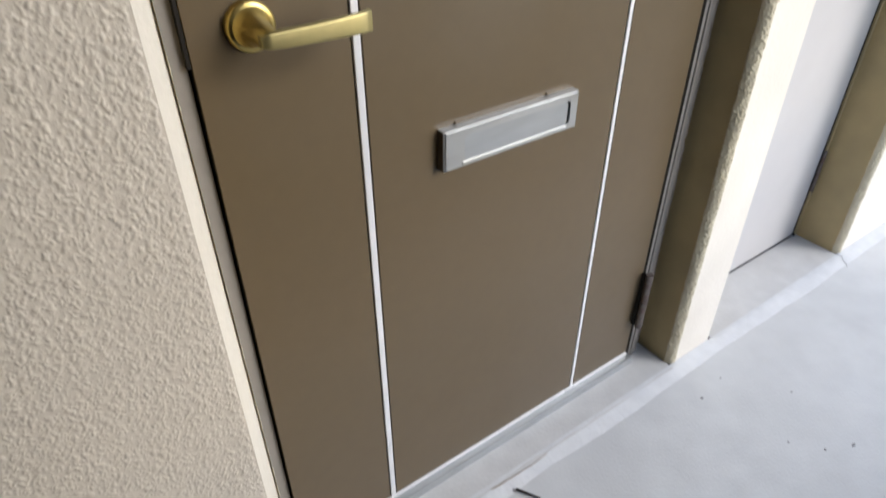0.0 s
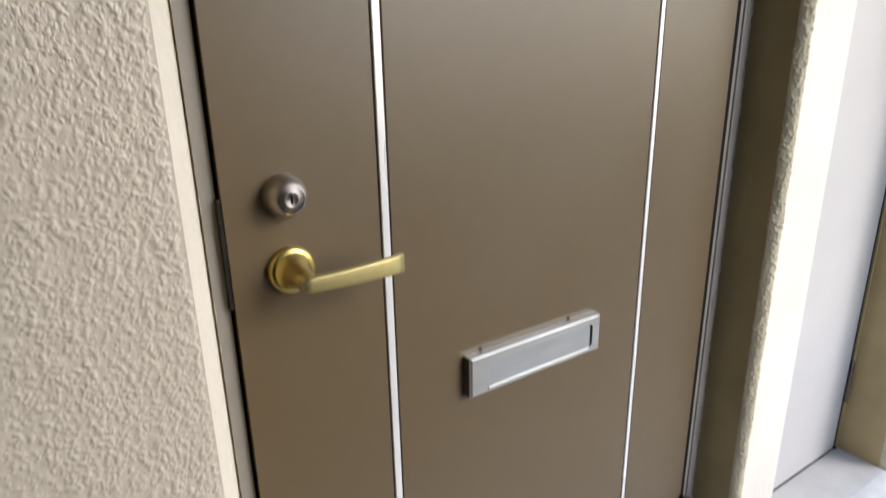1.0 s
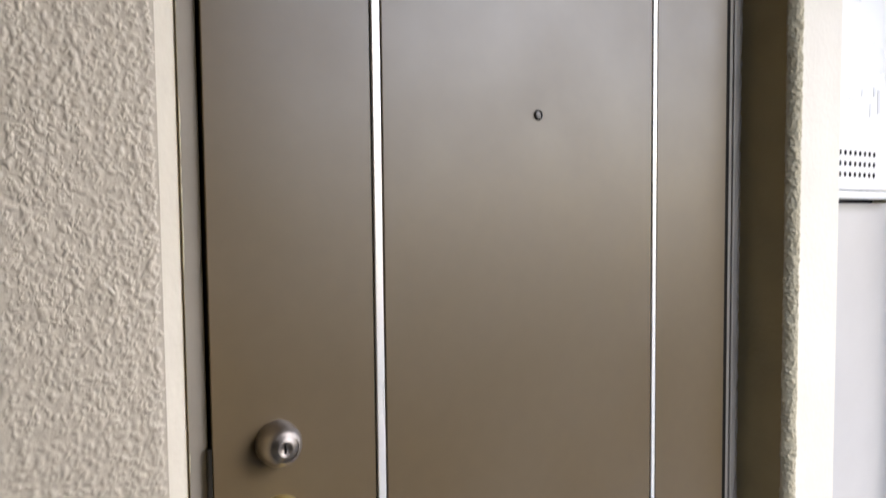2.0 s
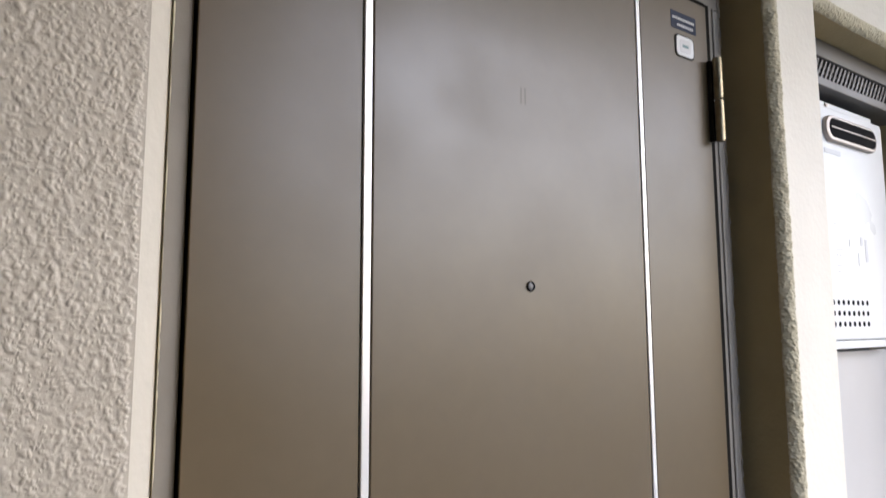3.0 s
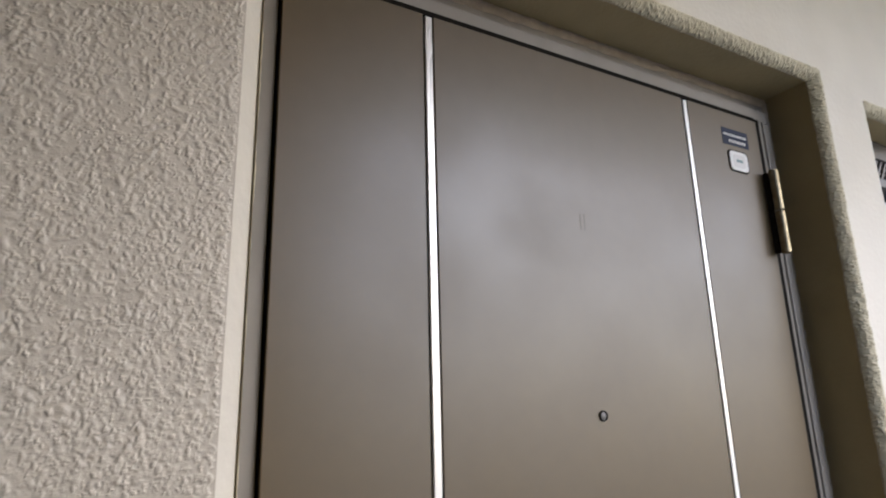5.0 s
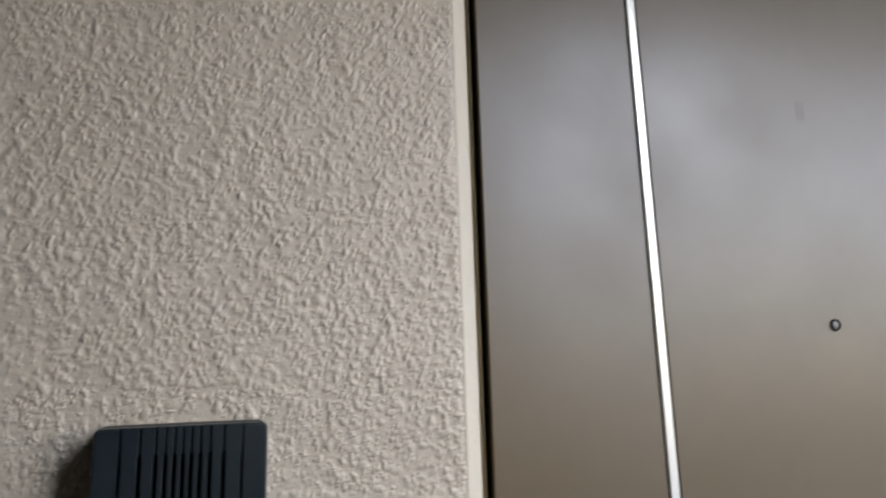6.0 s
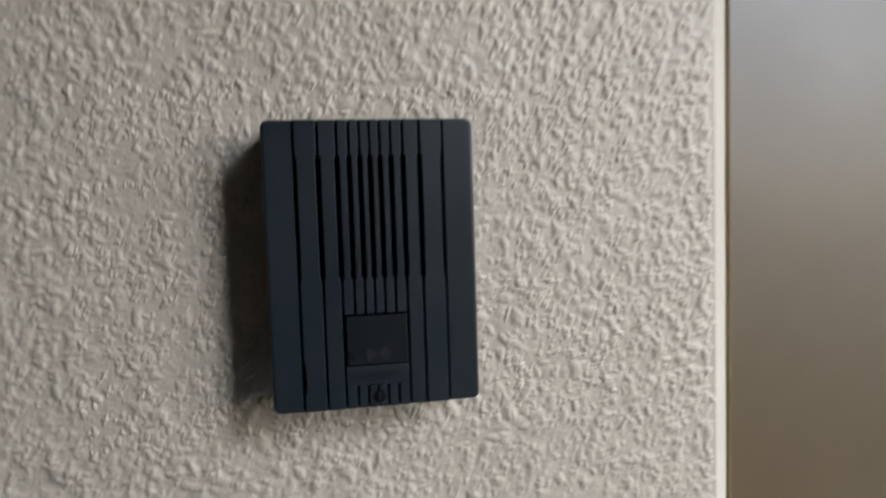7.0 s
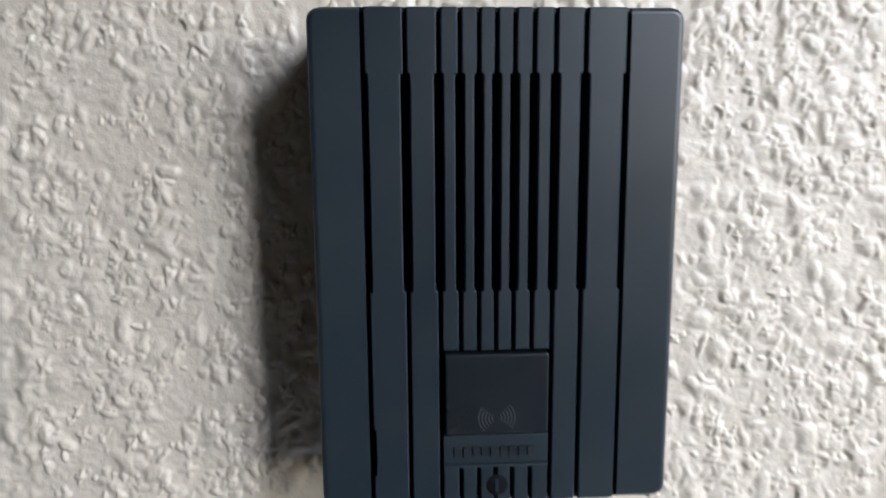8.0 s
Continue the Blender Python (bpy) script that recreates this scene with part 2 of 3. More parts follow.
tagged(mesh_object("wall_front", bm, [M_PAINT, M_ROUGH, M_SHADED_REVEAL, M_STUCCO, M_PIER]), "cream painted corridor wall with rough stuccoed opening edges", "wall", kind="structure")


def value_noise(gy, gx, seed):
    """Smooth value noise at rows gy and columns gx, both counted in cells from zero."""
    table = np.random.default_rng(seed).random((int(gy.max()) + 3, int(gx.max()) + 3))
    iy, ix = gy.astype(int), gx.astype(int)
    fy, fx = gy - iy, gx - ix
    fy, fx = (fy * fy * (3 - 2 * fy))[:, None], (fx * fx * (3 - 2 * fx))[None]
    t = lambda a, b: table[np.ix_(iy + a, ix + b)]
    return (t(0, 0) * (1 - fx) + t(0, 1) * fx) * (1 - fy) + (t(1, 0) * (1 - fx) + t(1, 1) * fx) * fy


def lattice(shape, cell, seed):
    """Smooth value noise on a regular grid of points."""
    return value_noise(np.arange(shape[0]) / cell[0], np.arange(shape[1]) / cell[1], seed)


class Spatter:
    """Small rounded drops of sprayed stucco, mostly upright, laid once over a stretch of wall and read at any grid."""

    def __init__(self, x0, x1, z0, z1, seed, per_square_cm=10.0):
        rng = np.random.default_rng(seed)
        n = int((x1 - x0) * (z1 - z0) * 1e4 * per_square_cm)
        self.x, self.z = rng.uniform(x0, x1, n), rng.uniform(z0, z1, n)
        cover = lattice((int((z1 - z0) / 0.001) + 2, int((x1 - x0) / 0.001) + 2), (11, 9), seed + 3)
        keep = cover[((self.z - z0) / 0.001).astype(int), ((self.x - x0) / 0.001).astype(int)] + rng.uniform(-0.4, 0.4, n) > 0.24
        self.x, self.z, n = self.x[keep], self.z[keep], int(keep.sum())
        broad = rng.random(n) < 0.48
        self.r = np.where(broad, np.clip(0.0034 * np.exp(0.30 * rng.standard_normal(n)), 0.0022, 0.0062),
                          np.clip(0.00175 * np.exp(0.42 * rng.standard_normal(n)), 0.0007, 0.0034))
        self.h = np.where(broad, 0.0002 + 0.14 * self.r, 0.0002 + 0.25 * self.r) * rng.uniform(0.45, 1.25, n)
        self.squash, self.turn = rng.uniform(0.5, 0.95, n), rng.normal(1.25, 0.7, n)
        self.wave, self.phase = rng.uniform(0.05, 0.36, n), rng.uniform(0, 2 * math.pi, n)
        self.lobes = rng.integers(2, 5, n)
        self.steep = np.where(broad, 1.25, 1.6)

    def height(self, xs, zs):
        out = np.zeros((len(zs), len(xs)))
        dx, dz = xs[1] - xs[0], zs[1] - zs[0]
        for x, z, r, h, q, t, wv, ph, lb, sp in zip(self.x, self.z, self.r, self.h, self.squash, self.turn, self.wave, self.phase, self.lobes, self.steep):
            m = r * 1.35
            i0, i1 = int(max(0, (x - m - xs[0]) / dx)), int(min(len(xs), (x + m - xs[0]) / dx + 2))
            j0, j1 = int(max(0, (z - m - zs[0]) / dz)), int(min(len(zs), (z + m - zs[0]) / dz + 2))
            if i1 <= i0 or j1 <= j0:
                continue
            u, v = xs[None, i0:i1] - x, zs[j0:j1, None] - z
            a, b = u * math.cos(t) + v * math.sin(t), (v * math.cos(t) - u * math.sin(t)) / q
            d = np.sqrt(a * a + b * b) / (r * (1 + wv * np.sin(lb * np.arctan2(b, a) + ph)))
            g = np.clip(sp * (1 - d), 0, 1)
            g = g * g * (3 - 2 * g)
            tile = out[j0:j1, i0:i1]
            np.maximum(tile, 0.3 * tile + g * h, out=tile)
        return out


def grid_mesh(name, blocks, mat):
    """One mesh from blocks of points (rows, columns, 3)."""
    cos, faces, at = [], [], 0
    for co in blocks:
        h, w = co.shape[:2]
        k = np.arange(h * w).reshape(h, w) + at
        faces.append(np.stack([k[:-1, :-1], k[:-1, 1:], k[1:, 1:], k[1:, :-1]], -1).reshape(-1, 4))
        cos.append(co.reshape(-1, 3))
        at += h * w
    co, faces = np.concatenate(cos), np.concatenate(faces)
    me = bpy.data.meshes.new(name)
    me.vertices.add(len(co))
    me.vertices.foreach_set("co", co.ravel())
    me.loops.add(faces.size)
    me.loops.foreach_set("vertex_index", faces.ravel().astype(np.int32))
    me.polygons.add(len(faces))
    me.polygons.foreach_set("loop_start", np.arange(0, faces.size, 4, dtype=np.int32))
    me.update(calc_edges=True)
    me.shade_smooth()
    me.materials.append(mat)
    return new(name, me)


spatter = Spatter(PX0, PX1, PZ0, PZ1, 5)
blocks = []
NX0, NX1, NZ0, NZ1 = -0.480, -0.205, 1.165, 1.340                  # finest relief, round the intercom
WIDE_X, WIDE_Z = PX1 - PX0 + 0.1, PZ1 - PZ0 + 0.1


def smooth_noise(zs, xs, cell, seed):
    """Noise that runs on across neighbouring blocks of the wall."""
    gz, gx = (zs - PZ0) / cell, (xs - PX0) / cell
    return value_noise(np.append(gz, WIDE_Z / cell), np.append(gx, WIDE_X / cell), seed)[:-1, :-1]


for x0, x1, z0, z1, step in ((PX0, PX1, PZ0, 1.10, 0.0010), (PX0, PX1, 1.10, NZ0, 0.0007), (PX0, NX0, NZ0, NZ1, 0.0007), (NX0, NX1, NZ0, NZ1, 0.0004),
                             (NX1, PX1, NZ0, NZ1, 0.0007), (PX0, PX1, NZ1, 1.62, 0.0007), (PX0, PX1, 1.62, PZ1, 0.0008)):
    xs = np.linspace(x0, x1, int((x1 - x0) / step) + 1)
    zs = np.linspace(z0, z1, int((z1 - z0) / step) + 1)
    y = spatter.height(xs, zs) + 0.0006 * smooth_noise(zs, xs, 0.02, 8) + 0.0004 * smooth_noise(zs, xs, 0.0055, 12) + 0.00018 * smooth_noise(zs, xs, 0.0016, 11)
    edge = np.array([PX0])
    ragged = 0.0045 * smooth_noise(zs, edge, 0.0045, 9) + 0.0030 * smooth_noise(zs, edge, 0.0017, 10) - 0.0010
    y = y * np.clip((PX1 - ragged - xs[None]) / 0.0018, 0, 1)
    blocks.append(np.stack([np.broadcast_to(xs[None], y.shape), -y, np.broadcast_to(zs[:, None], y.shape)], -1))
tagged(grid_mesh("wall_stucco", blocks, M_STUCCO), "cream sprayed stucco wall with coarse blobs beside the door", "wall", kind="structure")


def edge_relief(name, start, along, length, into, outward, label, step=0.0010, seed=21, gain=1.5):
    """A rounded stuccoed edge. start: the corner on the front plane line; along: its run; into: into the opening on the front
    plane, so that the edge turns from the front face to the reveal."""
    arc = 18
    m = int(length / step) + 1
    E = C * 0.96
    turn = [(E * (0.30 * k / arc + 0.70 * math.sin(math.pi / 2 * k / arc)), E * (0.30 * k / arc + 0.70 * (1 - math.cos(math.pi / 2 * k / arc)))) for k in range(arc + 1)]
    pts = np.array([(-0.005, 0.0), (-0.0035, 0.0), (-0.002, 0.0), (-0.0008, 0.0)] + turn + [(E, E + 0.0015), (E, E + 0.003), (E, E + 0.0045)])
    tang = np.gradient(pts, axis=0)
    tang /= np.linalg.norm(tang, axis=1, keepdims=True)
    norm = np.stack([tang[:, 1], -tang[:, 0]], -1)
    w = len(pts)
    arcs, runs = np.linspace(0, 0.031, w), np.linspace(0, length, m)
    h = Spatter(-0.004, 0.040, 0, length, seed).height(arcs, runs) * gain + 0.0018 * lattice((m, w), (0.025 / step, 12), seed)
    fade = np.clip(np.minimum(np.arange(w), np.arange(w)[::-1]) / 3.0, 0, 1)
    h = h * fade[None] - 0.0008 * (1 - fade[None])
    prof = pts[None] + norm[None] * h[..., None]
    start, along, into, outward = (np.array(q, float) for q in (start, along, into, outward))
    co = start + runs[:, None, None] * along + prof[..., :1] * into - prof[..., 1:] * outward
    tagged(grid_mesh(name, [co], M_TRIM), label, "trim", kind="structure")


UP, OUT = (0, 0, 1), (0, -1, 0)
edge_relief("trim_edge", (OX1 + C, 0, SILL), UP, OZ1 + C - SILL, (-1, 0, 0), OUT, "rough stuccoed edge of the door opening", seed=21)
edge_relief("trim_edge", (OX0 - C, 0, OZ1 + C), (1, 0, 0), OX1 + 2 * C - OX0, (0, 0, -1), OUT, "rough stuccoed head edge of the door opening", seed=31)
edge_relief("trim_edge", (AX0 - C, 0, AZ1 + C), (1, 0, 0), AX1 + 2 * C - AX0, (0, 0, -1), OUT, "rough stuccoed head edge of the alcove", seed=41)
edge_relief("trim_edge", (AX1 + C, 0, SILL), UP, AZ1 + C - SILL, (-1, 0, 0), OUT, "rough stuccoed edge of the alcove", seed=51)

# caulk bead along the opening
m, w = 1300, 7
zs, u = np.linspace(SILL, OZ1 - 0.001, m), np.linspace(0, 1, w)
wide = 0.0006 + 0.0020 * lattice((m, 1), (16, 1), 81) + 0.0010 * lattice((m, 1), (4, 1), 82)
x = OX0 + 0.0001 + wide * np.sin(math.pi * u)[None]
y = 0.0215 + 0.0065 * u[None] + 0.001 * lattice((m, w), (9, 3), 83)
caulk = grid_mesh("trim_caulk", [np.stack([x, y, np.broadcast_to(zs[:, None], x.shape)], -1)], M_CAULK)
tagged(caulk, "yellowed uneven caulk bead beside the door frame", "caulk", kind="structure")

# ---- floor, sills, unseen corridor shell ----
bm = bmesh.new()
add_box(bm, -1.6, 2.7, -DEEP, 0.0, -0.15, 0.0)
tagged(mesh_object("floor", bm, M_CONCRETE), "pale grey concrete corridor floor with small grit", "floor", kind="structure")


def fillet_height(y, width=0.050):
    u = min(1.0, max(0.0, (-y - 0.001) / width))
    return -0.0010 + (SILL + 0.0016) * (1 - u * u) ** 2


m, w = 860, 16
xs, u = np.linspace(-1.6, 2.7, m), np.linspace(0, 1, w)
wide = 0.044 + 0.010 * lattice((m, 1), (40, 1), 91) + 0.003 * lattice((m, 1), (10, 1), 92)
y = -0.0002 - wide * u[None]
z = -0.0010 + (SILL + 0.0016) * ((1 - u * u) ** 2)[None] + 0.0008 * (lattice((m, w), (8, 4), 93) - 0.3) * (1 - u)[None]
fillet = grid_mesh("trim_floor_fillet", [np.stack([np.broadcast_to(xs[:, None], y.shape), y, z], -1)[::-1]], M_FILLET)
tagged(fillet, "rounded pale concrete fillet where wall meets floor", "fillet", kind="structure")
tagged(mesh_object("door_sill", box(OX0, OX1, -0.012, 0.115, 0.0, SILL + 0.0004, 0.0004), M_SILL), "pale painted concrete door sill", "sill", kind="structure")
tagged(mesh_object("alcove_sill", box(AX0, AX1, 0.0, REACH, 0.0, SILL), M_SILL), "pale painted concrete alcove sill", "sill", kind="structure")
# Ceiling is added out of view as a warm reflector and light limit.
tagged(mesh_object("ceiling", box(-1.6, 2.7, -DEEP - 0.05, 0.4, CEIL, CEIL + 0.15), M_CEILING), "unseen cream corridor ceiling, added to bounce warm light", "ceiling", kind="structure")
# Two dark walls out of view, added so light comes mainly from the right.
tagged(mesh_object("unseen_wall_west", box(-1.75, -1.6, -DEEP - 0.15, 0.4, 0, CEIL), M_FILL_CUT), "unseen dark brown end wall, added to cut fill light from the left", "wall", kind="structure")
tagged(mesh_object("unseen_wall_back", box(-1.6, 0.42, -DEEP - 0.15, -DEEP, 0, CEIL), M_FILL_CUT), "unseen dark brown wall, added across the corridor to block light", "wall", kind="structure")
# Parapet is added out of view; its height sets how much light enters.
tagged(mesh_object("parapet", box(0.42, 2.7, -DEEP - 0.15, -DEEP, -0.15, 0.50, 0.01), M_SHELL), "unseen beige parapet, added low so light reaches the floor", "parapet", kind="structure")
tagged(mesh_object("ground", box(-400, 400, -800, -DEEP - 0.16, -9.2, -9.0), material("ground_asphalt", (0.10, 0.11, 0.10), 0.9, spread=0.3, scale=0.2)), "grey ground far below the corridor", "ground", kind="structure")

# ---- door frame ----
frame_ob = thing("door_frame", "grey painted steel door frame in a stuccoed opening", "door frame", kind="structure")
FY = 0.083
bm = bmesh.new()
add_box(bm, OX0, -0.0980, FY, 0.115, SILL, OZ1, 0.0015, 3)
part("jamb", bm, M_FRAME, frame_ob)
bm = bmesh.new()
add_box(bm, 0.7547, 0.7680, 0.0795, 0.115, SILL, 1.8890, 0.001)
add_box(bm, 0.7682, 0.7745, 0.0768, 0.115, SILL, 1.8890, 0.002, 3)
add_box(bm, 0.7747, 0.7775, 0.0860, 0.115, SILL, 1.8890, 0.0005)
add_box(bm, 0.7777, 0.7900, 0.0800, 0.115, SILL, 1.8890, 0.002, 3)
add_box(bm, 0.7902, OX1, 0.099, 0.115, SILL, OZ1, 0.001)
part("jamb", bm, M_FRAME, frame_ob)
bm = bmesh.new()
add_box(bm, -0.0978, 0.790, FY - 0.001, 0.115, 1.8907, 1.914, 0.001)
add_box(bm, -0.0978, 0.790, 0.099, 0.115, 1.9142, OZ1, 0.001)
part("head", bm, M_FRAME, frame_ob)
part("gasket", box(-0.0979, -0.0963, 0.088, 0.100, SILL, 1.8945), M_GASKET_SHADE, frame_ob)
part("gasket", box(0.7425, 0.7545, 0.0763, 0.100, SILL, 1.8890), M_GASKET_SHADE, frame_ob)
part("gasket", box(-0.0962, 0.7424, 0.0763, 0.100, 1.8825, 1.8905), M_GASKET_SHADE, frame_ob)
bm = box(-0.104, 0.750, 0.058, 0.115, SILL, 0.0275, 0.001)
part("threshold", bm, M_FLAP, frame_ob, "worn steel threshold")
bm = box(-0.1006, -0.0964, 0.0752, 0.0828, 0.914, 1.033, 0.0006)
part("strike_plate", bm, M_EDGE, frame_ob, "thin strike guard plate on the jamb")



def bead(name, mat, start, along, length, inward, width, y, seed, parent, label, rise=0.004, ragged=0.0025):
    """A trowelled bead of sealant on the frame, from the reveal inwards, with an uneven inner edge."""
    m, w = int(length / 0.002) + 1, 9
    runs, u = np.linspace(0, length, m), np.linspace(0, 1, w)
    wide = width + ragged * (lattice((m, 1), (7, 1), seed) + 0.6 * lattice((m, 1), (2.5, 1), seed + 1) - 0.8)
    lump = 0.6 + 0.55 * lattice((m, w), (5, 3), seed + 2) + 0.35 * lattice((m, w), (2, 2), seed + 3)
    out = rise * lump * np.sqrt(np.clip(1 - u ** 4, 0, 1))[None]
    start, along, inward = (np.array(q, float) for q in (start, along, inward))
    co = start + runs[:, None, None] * along + (wide * u[None])[..., None] * inward + np.array((0, 1.0, 0)) * (y - out)[..., None]
    ob = grid_mesh(name, [co], mat)
    ob.parent = parent
    return tagged(ob, label)


bead("sealant", M_SEAL, (OX1 - 0.0002, 0, SILL), (0, 0, 1), OZ1 - SILL - 0.004, (-1, 0, 0), 0.0085, 0.0992, 61, frame_ob, "uneven pale sealant along the jamb")
bead("sealant", M_SEAL, (OX0 + 0.002, 0, OZ1 - 0.0002), (1, 0, 0), OX1 - OX0 - 0.004, (0, 0, -1), 0.0150, 0.0992, 71, frame_ob, "uneven pale sealant along the head", rise=0.003, ragged=0.0018)

# ---- door ----
door = thing("door_1", "closed brown steel apartment door with two pale strips", "door", kind="structure")
S1X0, S1X1, S2X0, S2X1 = 0.0838, 0.0938, 0.5555, 0.5640
bm = bmesh.new()
G = 0.0026
for x0, x1 in ((DX0, S1X0 - G), (S1X1 + G, S2X0 - G), (S2X1 + G, DX1)):
    add_box(bm, x0, x1, DY, DY + 0.004, DZ0, DZ1, 0.0008)
part("door_skin", bm, M_DOOR, door)
part("door_core", box(DX0 + 0.001, DX1 - 0.001, DY + 0.0042, DY + 0.036, DZ0, DZ1), M_EDGE, door)
for x0, x1 in ((S1X0, S1X1), (S2X0, S2X1)):
    part("strip", box(x0, x1, DY - 0.001, DY + 0.004, DZ0, DZ1 - 0.002, 0.0012), M_ALU, door, "pale aluminium strip")
part("bottom_rail", box(DX0 + 0.002, DX1 - 0.002, DY - 0.003, DY - 0.0002, DZ0 - 0.001, DZ0 + 0.009, 0.0008), M_ALU, door, "thin steel rail along the door bottom")

# lever handle
LX, LZ = -0.032, 0.946
handle = tagged(new("door_handle"), "satin brass lever handle on a round rose")
handle.parent = door
part("rose", add_turned(bmesh.new(), [(0.0, 0.063), (0.018, 0.063), (0.0235, 0.0638), (0.0258, 0.066), (0.0262, 0.0735)], LX, LZ, 64), M_BRASS, handle, smooth=True)
part("neck", add_turned(bmesh.new(), [(0.0, 0.016), (0.006, 0.0165), (0.0090, 0.020), (0.0118, 0.036), (0.0145, 0.052), (0.0175, 0.060), (0.0205, 0.0633)], LX, LZ, 40), M_BRASS, handle, smooth=True)
bm = bmesh.new()
rows = []
for k in range(13):
    s = k / 12
    x = LX - 0.0105 + s * 0.1205
    half = (0.0078 + 0.0030 * s) * (0.72 if k == 0 else 1.0)
    y0 = 0.014 + 0.004 * (1 - s) * 0 + 0.010 * max(0, s - 0.82) ** 2 * 9
    th = 0.011 - 0.003 * s
    bow = 0.0035 * math.sin(math.pi * s * 0.9)
    ring = []
    for q in range(20):
        a = 2 * math.pi * q / 20
        cy, cz = math.cos(a), math.sin(a)
        sq = lambda v: math.copysign(abs(v) ** 0.28, v)
        ring.append(bm.verts.new((x, y0 + th / 2 - bow + 0.5 * th * sq(cy), LZ - 0.001 + half * sq(cz))))
    rows.append(ring)
for r, s in zip(rows, rows[1:]):
    for q in range(20):
        bm.faces.new((r[q], s[q], s[(q + 1) % 20], r[(q + 1) % 20]))
bm.faces.new(rows[0])
bm.faces.new(rows[-1][::-1])
bmesh.ops.recalc_face_normals(bm, faces=bm.faces[:])
part("lever", bm, M_LEVER, handle, smooth=True)

# dead lock
KX, KZ = -0.0325, 1.0285
lock = tagged(new("dead_lock"), "round satin steel dead lock with keyhole")
lock.parent = door
part("lock_body", add_turned(bmesh.new(), [(0.0138, 0.0475), (0.0160, 0.0485), (0.0195, 0.054), (0.0222, 0.061), (0.0228, 0.0735)], KX, KZ, 64), M_STEEL, lock, smooth=True)
part("lock_face", add_turned(bmesh.new(), [(0.0, 0.0478), (0.0060, 0.0478), (0.0063, 0.0468), (0.0085, 0.0466), (0.0090, 0.0478), (0.0132, 0.0480), (0.0137, 0.0492)], KX, KZ, 64), M_STEEL, lock, smooth=True)
part("keyhole", box(KX - 0.0008, KX + 0.0008, 0.0465, 0.0477, KZ - 0.0045, KZ + 0.0045), M_BLACK, lock)

# peephole
peep = tagged(new("peephole"), "small steel peephole with glass eye")
peep.parent = door
part("peep_ring", add_turned(bmesh.new(), [(0.0050, 0.0735), (0.0052, 0.0718), (0.0058, 0.0712), (0.0066, 0.0720), (0.0070, 0.0739)], 0.326, 1.387, 32), M_EDGE, peep, smooth=True)
part("peep_lens", add_turned(bmesh.new(), [(0.0, 0.0716), (0.0030, 0.0722), (0.0049, 0.0733)], 0.326, 1.387, 32), M_LENS, peep, smooth=True)

# letter slot
SX0, SX1, SZ0, SZ1 = 0.200, 0.452, 0.706, 0.766
slot = tagged(new("letter_slot"), "satin aluminium letter slot with hinged flap")
slot.parent = door
bm = bmesh.new()
outer, inner = rounded(SX0, SX1, SZ0, SZ1, 0.0012, 2), rounded(SX0 + 0.034, SX1 - 0.017, SZ0 + 0.010, SZ1 - 0.012, 0.006, 2)
fo, fi = [bm.verts.new((x, 0.0585, z)) for x, z in outer], [bm.verts.new((x, 0.0585, z)) for x, z in inner]
bo, bi = [bm.verts.new((x, DY, z)) for x, z in outer], [bm.verts.new((x, 0.0620, z)) for x, z in inner]
n = len(outer)
for i in range(n):
    j = (i + 1) % n
    bm.faces.new((fo[i], fo[j], fi[j], fi[i]))
    bm.faces.new((fo[j], fo[i], bo[i], bo[j]))
    bm.faces.new((fi[i], fi[j], bi[j], bi[i]))
bmesh.ops.recalc_face_normals(bm, faces=bm.faces[:])
bmesh.ops.bevel(bm, geom=[e for e in bm.edges if all(v in fo for v in e.verts)], offset=0.0028, segments=3, affect="EDGES")
part("slot_frame", bm, M_SLOT, slot)
part("flap", add_prism(bmesh.new(), rounded(SX0 + 0.0342, SX1 - 0.0222, SZ0 + 0.0102, SZ1 - 0.0122, 0.0055, 4), 0.0590, 0.0599, 0.0003), M_FLAP, slot)
part("lower_lip", box(SX0 + 0.030, SX1 - 0.022, 0.0568, 0.0584, SZ0 + 0.0042, SZ0 + 0.0092, 0.0014, 3), M_SLOT, slot)
part("flap_gap", add_prism(bmesh.new(), rounded(SX1 - 0.030, SX1 - 0.0172, SZ0 + 0.0105, SZ1 - 0.0125, 0.0056, 4), 0.0600, 0.0612), M_BLACK, slot)
part("end_cap", box(SX0 - 0.0012, SX0 - 0.0002, 0.0620, 0.0739, SZ0 + 0.001, SZ1 - 0.001, 0.0004), M_ENDCAP, slot, "dark brown end of the slot")
part("backing_plate", box(SX0 + 0.030, SX1 - 0.075, 0.0732, 0.0739, SZ1 - 0.002, SZ1 + 0.0024, 0.0003), M_DOOR, slot)
for x in (SX0 + 0.028, SX1 - 0.056):
    part("screw", add_turned(bmesh.new(), [(0, 0.070), (0.0018, 0.0705), (0.0022, 0.0735)], x, SZ1 + 0.0028, 12), M_DOOR, slot, smooth=True)

# ghost of a removed label
bm = bmesh.new()
for x0, x1, z0, z1 in ((0.3150, 0.3164, 1.628, 1.650), (0.3222, 0.3236, 1.628, 1.650)):
    add_box(bm, x0, x1, DY - 0.0003, DY + 0.0005, z0, z1)
part("label_ghost", bm, material("faint_glue", (0.095, 0.070, 0.038), 0.42, spread=0.1), door, "two faint glue lines of a removed label")

